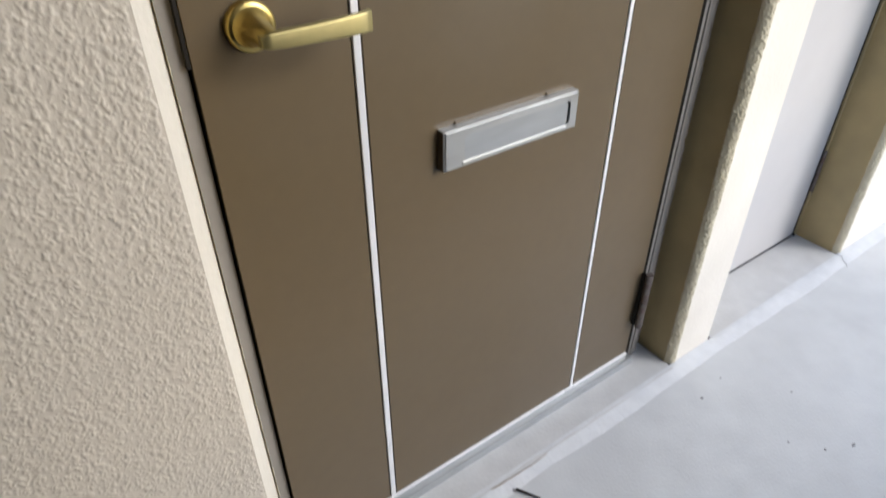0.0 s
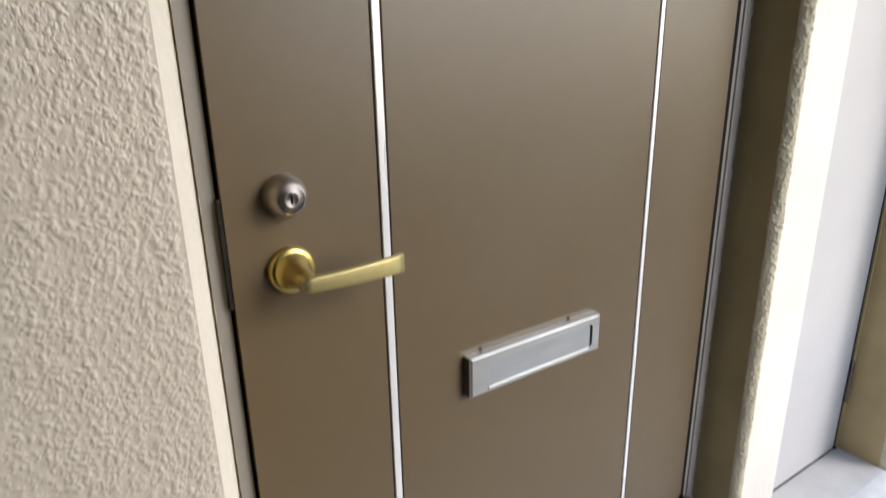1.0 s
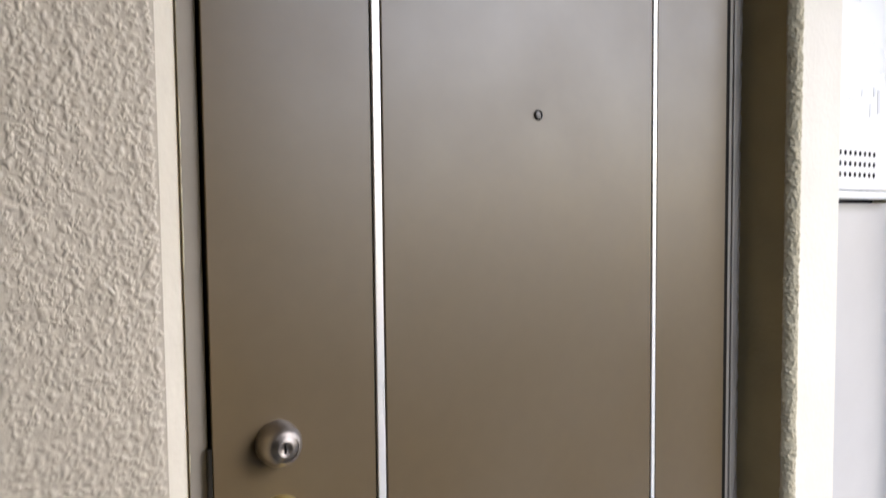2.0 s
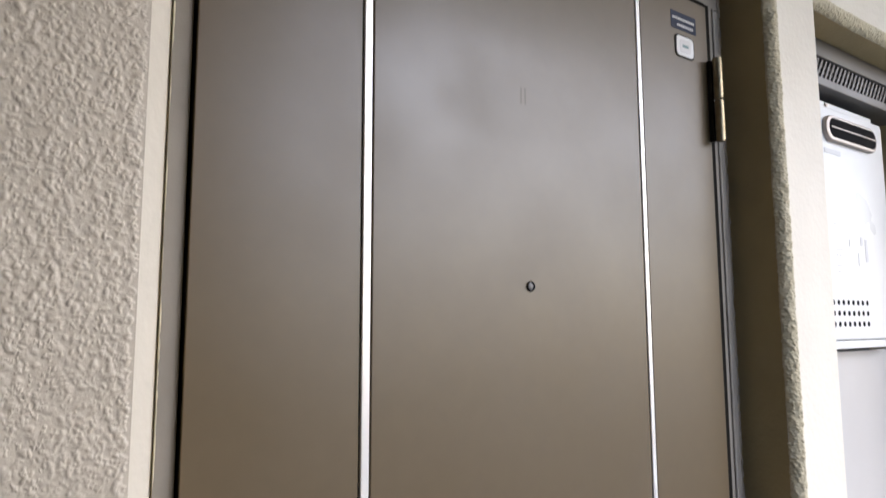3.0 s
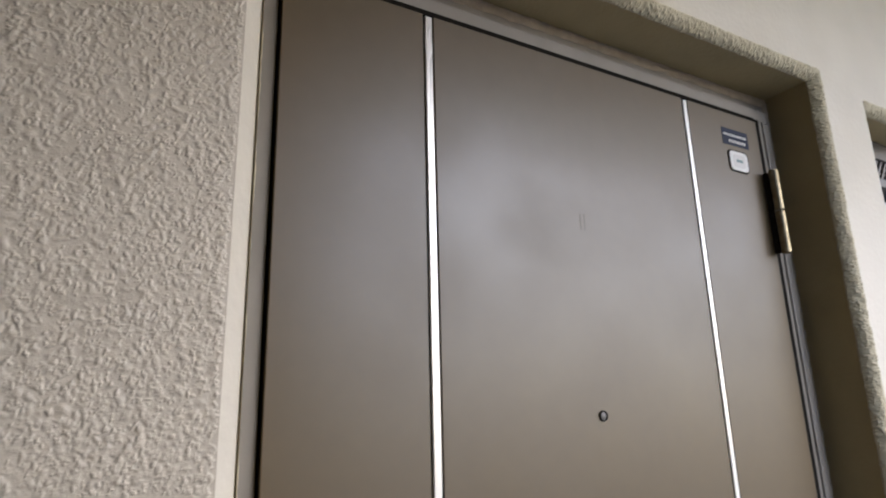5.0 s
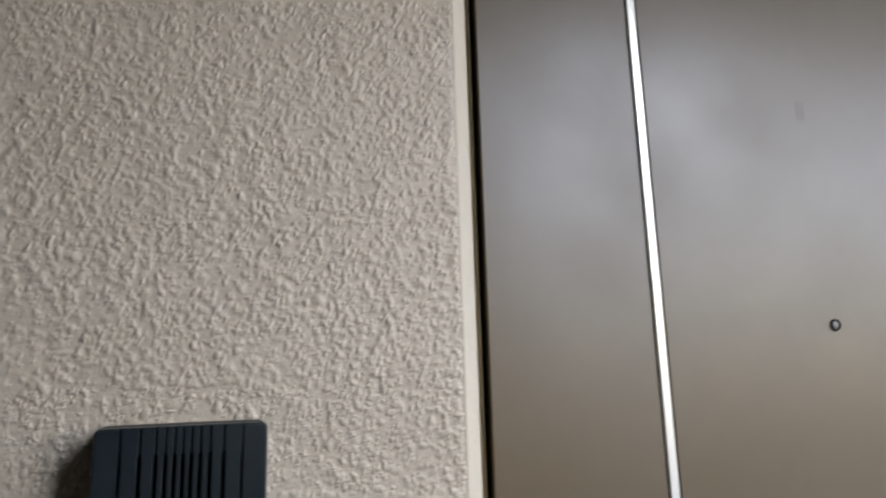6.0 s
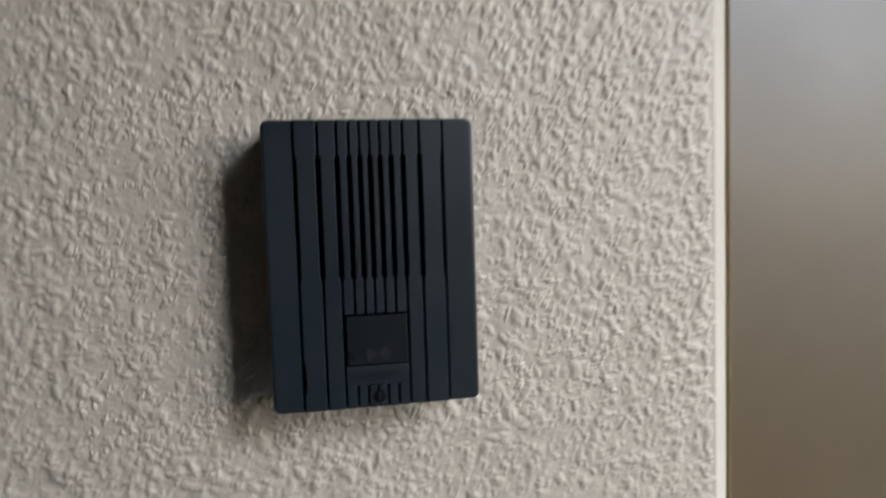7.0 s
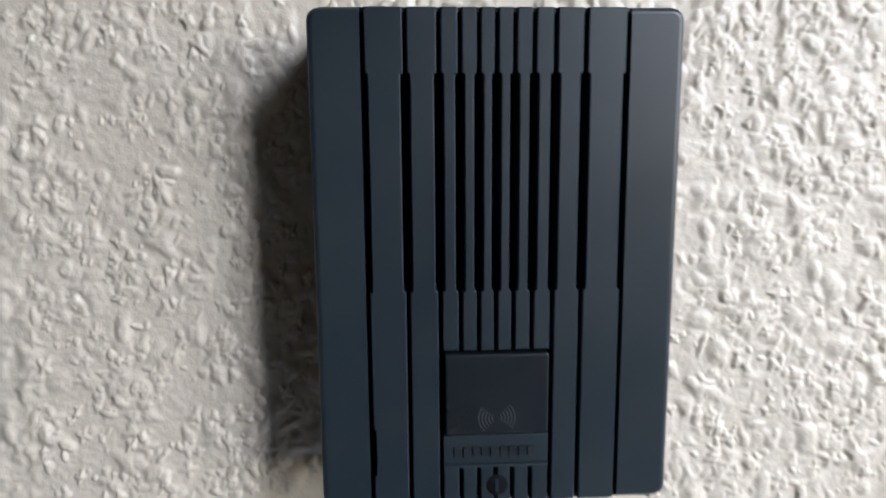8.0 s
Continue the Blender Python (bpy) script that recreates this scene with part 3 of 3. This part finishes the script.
# hinges
def hinge(z0, z1, mat, label):
    h = tagged(new("hinge"), label)
    h.parent = door
    mid = (z0 + z1) / 2
    for a, b in ((z0, mid - 0.0012), (mid + 0.0012, z1)):
        bm = bmesh.new()
        bmesh.ops.create_cone(bm, cap_ends=True, segments=24, radius1=0.0078, radius2=0.0078, depth=b - a, matrix=pose(0.7430, 0.0575, (a + b) / 2))
        bmesh.ops.bevel(bm, geom=[e for e in bm.edges if abs(e.verts[0].co.z - e.verts[1].co.z) < 1e-6], offset=0.0012, segments=2, affect="EDGES")
        part("knuckle", bm, mat, h, smooth=False)
    # Leaf coloured near black to give the shade left of the knuckle.
    part("leaf", box(0.7372, 0.7425, 0.0660, 0.0737, z0 + 0.002, z1 - 0.002, 0.0006), M_EDGE, h, "hinge leaf darkened for the shade beside the knuckle")


hinge(1.640, 1.785, M_BRONZE, "worn bronze barrel hinge near the door top")
hinge(0.128, 0.280, M_RUST, "rusty barrel hinge near the door bottom")

# stickers
st = tagged(new("sticker"), "small navy sticker with two rows of pale print")
st.parent = door
part("sheet", box(0.644, 0.711, DY - 0.0006, DY - 0.0001, 1.822, 1.852), M_NAVY, st)
for z, n0, hh in ((1.8405, 13, 0.0042), (1.8295, 9, 0.0048)):
    for k in range(n0):
        x = 0.648 + (0.059 if n0 == 13 else 0.044) * k / n0 + (0.0 if n0 == 13 else 0.012)
        part("print_bar", box(x, x + 0.0027, DY - 0.0010, DY - 0.0007, z - hh / 2, z + hh / 2), M_WHITE, st)
sq_ = tagged(new("security_tag"), "white rounded security tag with grey rim")
sq_.parent = door
part("tag_rim", add_prism(bmesh.new(), rounded(0.6515, 0.7025, 1.7745, 1.8135, 0.009), DY - 0.0014, DY - 0.0001, 0.0004), M_EDGE, sq_)
part("tag_face", add_prism(bmesh.new(), rounded(0.6545, 0.6995, 1.7770, 1.8110, 0.0075), DY - 0.0022, DY - 0.0012, 0.0004), M_WHITE, sq_)
part("tag_inset", add_prism(bmesh.new(), rounded(0.6625, 0.6915, 1.7825, 1.8055, 0.0050), DY - 0.0026, DY - 0.0020, 0.0002), M_TAG, sq_)
part("print_bar", box(0.669, 0.685, DY - 0.0030, DY - 0.0027, 1.7915, 1.7965), M_TEAL, sq_)

# ---- box above the door ----
bx = thing("wall_box", "ivory plastic electrical box fixed above the door", "electrical box")
part("box_base", box(0.10, 0.440, -0.034, -0.001, 1.975, 2.095, 0.003), M_BOX, bx)
part("box_cover", box(0.103, 0.437, -0.0445, -0.0342, 1.979, 2.091, 0.004), M_BOX, bx)
part("screw", add_turned(bmesh.new(), [(0, -0.0462), (0.0042, -0.0458), (0.0052, -0.0440)], 0.424, 1.992, 20), M_BLACK, bx, smooth=True)
part("slit", box(0.392, 0.406, -0.0456, -0.0440, 1.9875, 1.9905), M_BLACK, bx)

# ---- alcove ----
AY = 0.130
# Black sheet in place of the shade deep in the alcove.
back = tagged(mesh_object("alcove_shade_sheet", box(AX0 - 0.03, AX1 + 0.03, REACH + 0.0005, REACH + 0.06, 0, AZ1 + 0.03), M_BLACK), "black sheet standing in for the deep shade behind the service alcove", "wall", kind="structure")
afr = thing("alcove_frame", "pale grey steel frame lining the service alcove", "frame", kind="structure")
# First upright shares the reveal colour, shade included.
part("upright", box(AX1 - 0.011, AX1, AY - 0.004, REACH, SILL, AZ1, 0.001), M_SHADED_REVEAL, afr)
part("upright", box(AX0, AX0 + 0.030, AY - 0.010, REACH, SILL, AZ1, 0.001), M_PANEL, afr)
part("head_rail", box(AX0 + 0.0305, AX1 - 0.0005, 0.072, REACH, 1.888, AZ1, 0.002), M_ALCOVE, afr)
part("lower_rail", box(AX0 + 0.0305, AX1 - 0.0005, 0.076, REACH, 1.8285, 1.8475, 0.002), M_ALCOVE, afr)

grille = thing("vent_grille", "steel lattice vent grille under the alcove head", "vent grille")
part("grille_back", box(AX0 + 0.031, AX1 - 0.0005, 0.100, 0.105, 1.8478, 1.8878), M_BLACK, grille)
for k in range(33):
    x = AX0 + 0.030 + k * 0.0170
    b = bmesh.new()
    add_prism(b, [(x, 1.8478), (x + 0.0075, 1.8478), (x + 0.0355, 1.8878), (x + 0.0280, 1.8878)], 0.078, 0.081)
    if x + 0.036 < AX1 - 0.001:
        part("lattice_bar", b, M_ALCOVE, grille)
for z in (1.8610, 1.8745):
    part("lattice_rod", box(AX0 + 0.031, AX1 - 0.001, 0.0812, 0.0825, z - 0.0022, z + 0.0022), M_ALCOVE, grille)

HY = 0.096
heater = thing("water_heater", "white gas water heater mounted in the service alcove", "water heater")
HX0, HX1, HZ0, HZ1 = 1.120, 1.466, 1.284, 1.800
part("casing", add_prism(bmesh.new(), rounded(HX0, HX1, HZ0 + 0.018, HZ1, 0.012), HY, REACH - 0.001, 0.004), M_HEATER, heater)
part("bottom_lip", box(HX0 + 0.002, HX1 - 0.002, HY - 0.003, REACH - 0.001, HZ0, HZ0 + 0.0165, 0.003), M_HEATER, heater)
part("lip_shadow", box(HX0 + 0.004, HX1 - 0.004, HY + 0.004, REACH - 0.002, HZ0 + 0.0166, HZ0 + 0.0182), M_BLACK, heater)
part("top_flange", box(HX0 + 0.050, HX1 - 0.045, HY + 0.003, HY + 0.010, HZ1, HZ1 + 0.010, 0.001), M_HEATER, heater)
part("flange_screw", add_turned(bmesh.new(), [(0, HY - 0.001), (0.004, HY), (0.005, HY + 0.003)], HX0 + 0.085, HZ1 + 0.003, 14), M_STEEL, heater)
VX0, VX1, VZ0, VZ1 = 1.178, 1.412, 1.722, 1.778
vent = part("vent_rim", add_prism(bmesh.new(), rounded(VX0, VX1, VZ0, VZ1, 0.026, 8), HY - 0.010, HY - 0.0002, 0.003), M_STEEL, heater, "steel rim round the flue outlet")
part("vent_opening", add_prism(bmesh.new(), rounded(VX0 + 0.012, VX1 - 0.006, VZ0 + 0.008, VZ1 - 0.006, 0.020, 8), HY - 0.0108, HY - 0.0098), M_BLACK, vent)
part("vent_bar", box(VX0 + 0.016, VX1 - 0.010, HY - 0.0135, HY - 0.0110, 1.7495, 1.7525, 0.0006), M_STEEL, vent)
for r in range(3):
    for k in range(8):
        x, z = 1.1750 + k * 0.0215, 1.380 - r * 0.0225
        part("air_hole", add_prism(bmesh.new(), rounded(x - 0.0045, x + 0.0045, z - 0.0055, z + 0.0055, 0.0044, 3), HY - 0.0010, HY - 0.0002), M_BLACK, heater)
part("maker_mark", box(1.180, 1.250, HY - 0.0010, HY - 0.0002, 1.696, 1.706), M_PALEPRINT, heater)
for x, z, w, h in ((1.205, 1.490, 0.030, 0.003), (1.204, 1.478, 0.006, 0.003), (1.215, 1.478, 0.012, 0.003), (1.205, 1.455, 0.032, 0.003), (1.207, 1.443, 0.010, 0.003),
                   (1.20, 1.545, 0.012, 0.002), (1.262, 1.50, 0.003, 0.016), (1.315, 1.505, 0.010, 0.02), (1.335, 1.47, 0.012, 0.05), (1.30, 1.46, 0.004, 0.03)):
    part("print_bar", box(x, x + w, HY - 0.0008, HY - 0.0002, z, z + h), M_PALEPRINT, heater)

panel = thing("service_door", "closed pale grey steel service door below the heater", "service door")
part("panel", box(AX0 + 0.032, 1.560, AY, AY + 0.025, SILL + 0.012, 1.276, 0.002), M_PANEL, panel)
# Dark strip that paints the shadow gap below the panel.
part("bottom_gap_shade", box(AX0 + 0.030, 1.566, AY - 0.0005, AY + 0.03, SILL + 0.0002, SILL + 0.0030, 0.0005), M_GASKET_SHADE, panel, "dark strip for the shadow gap under the service door")
part("bottom_edge", box(AX0 + 0.032, 1.560, AY + 0.0020, AY + 0.03, SILL + 0.0032, SILL + 0.0118, 0.001), M_PANEL, panel)
for x in (AX0 + 0.0305, 1.5605):
    part("end_stop", box(x, x + 0.006, AY - 0.006, AY + 0.012, SILL + 0.0032, SILL + 0.0110, 0.001), M_EDGE, panel)
# Dark strip that paints the shadow line at the panel's right end.
part("edge_gap_shade", box(1.5602, 1.5642, AY - 0.001, AY + 0.020, SILL + 0.012, 1.276, 0.0004), M_GASKET_SHADE, panel, "dark strip for the shadow line along the hinge side")
bm = bmesh.new()
for z0, z1 in ((0.168, 0.232), (0.234, 0.298)):
    bmesh.ops.create_cone(bm, cap_ends=True, segments=16, radius1=0.0048, radius2=0.0048, depth=z1 - z0, matrix=pose(1.5628, AY - 0.0065, (z0 + z1) / 2))
part("hinge", bm, M_RUST, panel, "dull dark steel barrel hinge")

# ---- intercom ----
ic = thing("intercom", "slate black plastic door intercom on the stucco wall", "intercom")
IX0, IX1, IZ0, IZ1 = -0.3888, -0.2940, 1.1860, 1.3180
F, B = -0.0325, -0.0195
GROOVES = (-0.3752, -0.3647, -0.3563, -0.3510, -0.3462, -0.3417, -0.3371, -0.3322, -0.3268, -0.3192, -0.3083)
ZT, ZB, BT, BB = 1.3012, 1.2462, 1.2292, 1.1968
part("base", add_prism(bmesh.new(), rounded(IX0, IX1, IZ0, IZ1, 0.0035, 4), -0.0165, 0.0, 0.0006), M_INTERCOM, ic)
part("grille_cloth", box(IX0 + 0.004, IX1 - 0.004, B, -0.0164, IZ0 + 0.0012, IZ1 - 0.0012), M_BLACK, ic)
edges = [IX0, *GROOVES, IX1]
THIN, WIDE = 0.00055, 0.00120


def rib(x0, x1, z0, z1, left_open, right_open, notch=()):
    """One rib of the face between two grooves, narrowed where the sound slots are."""
    a0, b0 = (THIN if left_open else 0), (THIN if right_open else 0)
    a1, b1 = (WIDE if left_open else 0), (WIDE if right_open else 0)
    pts = [(x0 + a0, z0)]
    if notch:
        n0, n1 = notch
        pts += [(x0 + a0, n0), (x0 + a1, n0 + 0.0005), (x0 + a1, n1 - 0.0005), (x0 + a0, n1)]
    if z0 < ZB < z1:
        pts += [(x0 + a0, ZB - 0.0005), (x0 + a1, ZB), (x0 + a1, min(ZT, z1))]
        pts += [(x0 + a0, ZT + 0.0005)]
    pts += [(x0 + a0, z1), (x1 - b0, z1)]
    if z0 < ZB < z1:
        pts += [(x1 - b0, ZT + 0.0005), (x1 - b1, ZT), (x1 - b1, ZB), (x1 - b0, ZB - 0.0005)]
    pts += [(x1 - b0, z0)]
    return pts[::-1]


for k in range(12):
    x0, x1 = edges[k], edges[k + 1]
    if k in (0, 11):
        out = rounded(x0, x1, IZ0 + 0.0005, IZ1 - 0.0005, 0.0032, 4)
        lo, hi = (x0, x1 - THIN) if k == 0 else (x0 + THIN, x1)
        pts = []
        for x, z in out:
            inner_side = x > (x0 + x1) / 2 if k == 0 else x < (x0 + x1) / 2
            pts.append((hi if k == 0 else lo, z) if inner_side else (x, z))
        clean = []
        for p in pts:
            if inner := (abs(p[0] - (hi if k == 0 else lo)) < 1e-9):
                z = IZ1 - 0.0005 if p[1] > (IZ0 + IZ1) / 2 else IZ0 + 0.0005
                p = (p[0], z)
            if not clean or (Vector(p) - Vector(clean[-1])).length > 1e-7:
                clean.append(p)
        if (Vector(clean[0]) - Vector(clean[-1])).length < 1e-7:
            clean.pop()
        bm = add_prism(bmesh.new(), clean, F, -0.0166)
        seam = hi if k == 0 else lo
        outer = [e for e in bm.edges if all(abs(v.co.y - F) < 1e-6 for v in e.verts) and not all(abs(v.co.x - seam) < 1e-6 for v in e.verts)]
        bmesh.ops.bevel(bm, geom=outer, offset=0.0016, segments=4, profile=0.5, affect="EDGES")
        part("side_rib", bm, M_INTERCOM, ic)
        continue
    spans = [(IZ0 + 0.0005, IZ1 - 0.0005)]
    if 3 <= k <= 8:
        spans = [(BT + 0.0006, IZ1 - 0.0005), (IZ0 + 0.0005, BB)]
    for z0, z1 in spans:
        part("rib", add_prism(bmesh.new(), rib(x0, x1, z0, z1, True, True, (1.1950, 1.2085) if k == 1 else ()), F, -0.0166, 0.0003, 1), M_INTERCOM, ic)
part("bottom_edge", box(IX0 + 0.0030, IX1 - 0.0030, F + 0.0012, -0.0166, IZ0 + 0.0004, IZ0 + 0.0018, 0.0003), M_INTERCOM, ic)
part("top_edge", box(IX0 + 0.0030, IX1 - 0.0030, F + 0.0012, -0.0166, IZ1 - 0.0018, IZ1 - 0.0004, 0.0003), M_INTERCOM, ic)
button = part("call_button", box(-0.3552, -0.3274, F - 0.0006, -0.017, 1.2066, BT - 0.0004, 0.0005), M_BUTTON, ic, "dark call button with a ringed bell mark")
plate = part("name_plate", box(-0.3558, -0.3272, F + 0.0004, -0.017, BB + 0.0008, 1.2058, 0.0002), M_INTERCOM, ic)
part("plate_ledge", box(-0.3558, -0.3272, F - 0.0005, -0.017, BB + 0.0001, BB + 0.0008, 0.0002), M_INTERCOM, ic)
for k in range(9):
    part("mark_bar", box(-0.3528 + k * 0.0025, -0.3509 + k * 0.0025, F - 0.0001, F + 0.0006, 1.2000, 1.2026), M_MARK, plate)
for r in (0.0013, 0.0022, 0.0031, 0.0040, 0.0049):
    bm = bmesh.new()
    for side in (-1, 1):
        prev = None
        for i in range(13):
            a = radians(-38 + 86 * i / 12)
            pts = [bm.verts.new((-0.3414 + side * q * math.cos(a), F - 0.0008, 1.2112 + side * q * math.sin(a))) for q in (r - 0.00017, r + 0.00017)]
            if prev:
                bm.faces.new((prev[0], prev[1], pts[1], pts[0]))
            prev = pts
    part("ring_mark", bm, M_RING, button)
screw = part("screw", add_turned(bmesh.new(), [(0, F - 0.0002), (0.0028, F - 0.0002), (0.0031, F + 0.0001), (0.0031, -0.017)], -0.3412, 1.1915, 24), M_BLACK, ic, smooth=True)
part("screw_slot", box(-0.3416, -0.3408, F - 0.0004, F + 0.0008, 1.1897, 1.1933), M_INTERCOM, screw)

# ---- grit on the floor ----
bm = bmesh.new()
for k in range(60):
    x, y, s = random.uniform(0.3, 2.4), random.uniform(-1.2, -0.07), random.uniform(0.0012, 0.003)
    bmesh.ops.create_icosphere(bm, subdivisions=1, radius=s, matrix=Matrix.Translation((x, y, s * 0.3)) @ Matrix.Diagonal((1.0 + random.random() * 2, 1.0, 0.5, 1)))
tagged(mesh_object("floor_grit", bm, M_GRIT), "small grey grit scattered on the concrete floor", "grit", kind="stuff")
twig = thing("twig", "short dark twig lying on the concrete floor", "twig")
bm = bmesh.new()
bmesh.ops.create_cone(bm, cap_ends=True, segments=8, radius1=0.003, radius2=0.002, depth=0.05, matrix=pose(0.315, -0.060, 0.004, 90, 0, 30))
part("stem", bm, M_DEBRIS, twig)

# crack in the floor coating beside the alcove
bm = bmesh.new()
spots = [(AX1 - 0.002, -0.002), (AX1 + 0.004, -0.014), (AX1 - 0.010, -0.024), (AX1 - 0.014, -0.038), (AX1 - 0.030, -0.050)]
for (xa, ya), (xb, yb) in zip(spots, spots[1:]):
    za, zb = (fillet_height(q) + 0.0006 for q in (ya, yb))
    vs = [bm.verts.new(p) for p in ((xa - 0.0012, ya, za), (xa + 0.0012, ya, za), (xb + 0.0010, yb, zb), (xb - 0.0010, yb, zb))]
    bm.faces.new(vs)
bmesh.ops.solidify(bm, geom=bm.faces[:], thickness=0.0005)
tagged(mesh_object("trim_crack", bm, M_GRIT), "short grey crack in the pale floor coating", "crack", kind="structure")

# thin yellowish line along the front edge of the door sill
bm = bmesh.new()
spots = [(0.262, -0.0105), (0.292, -0.0125), (0.330, -0.0140), (0.372, -0.0150), (0.408, -0.0135)]
for k, ((xa, ya), (xb, yb)) in enumerate(zip(spots, spots[1:])):
    w = 0.0026 - 0.0005 * k
    vs = [bm.verts.new(p) for p in ((xa, ya - w, fillet_height(ya - w) + 0.0007), (xb, yb - w, fillet_height(yb - w) + 0.0007), (xb, yb, SILL + 0.0008), (xa, ya, SILL + 0.0008))]
    bm.faces.new(vs)
bmesh.ops.solidify(bm, geom=bm.faces[:], thickness=0.0006)
tagged(mesh_object("trim_sill_line", bm, M_SEAL), "thin yellowish line along the front edge of the concrete door sill", "chip", kind="structure")
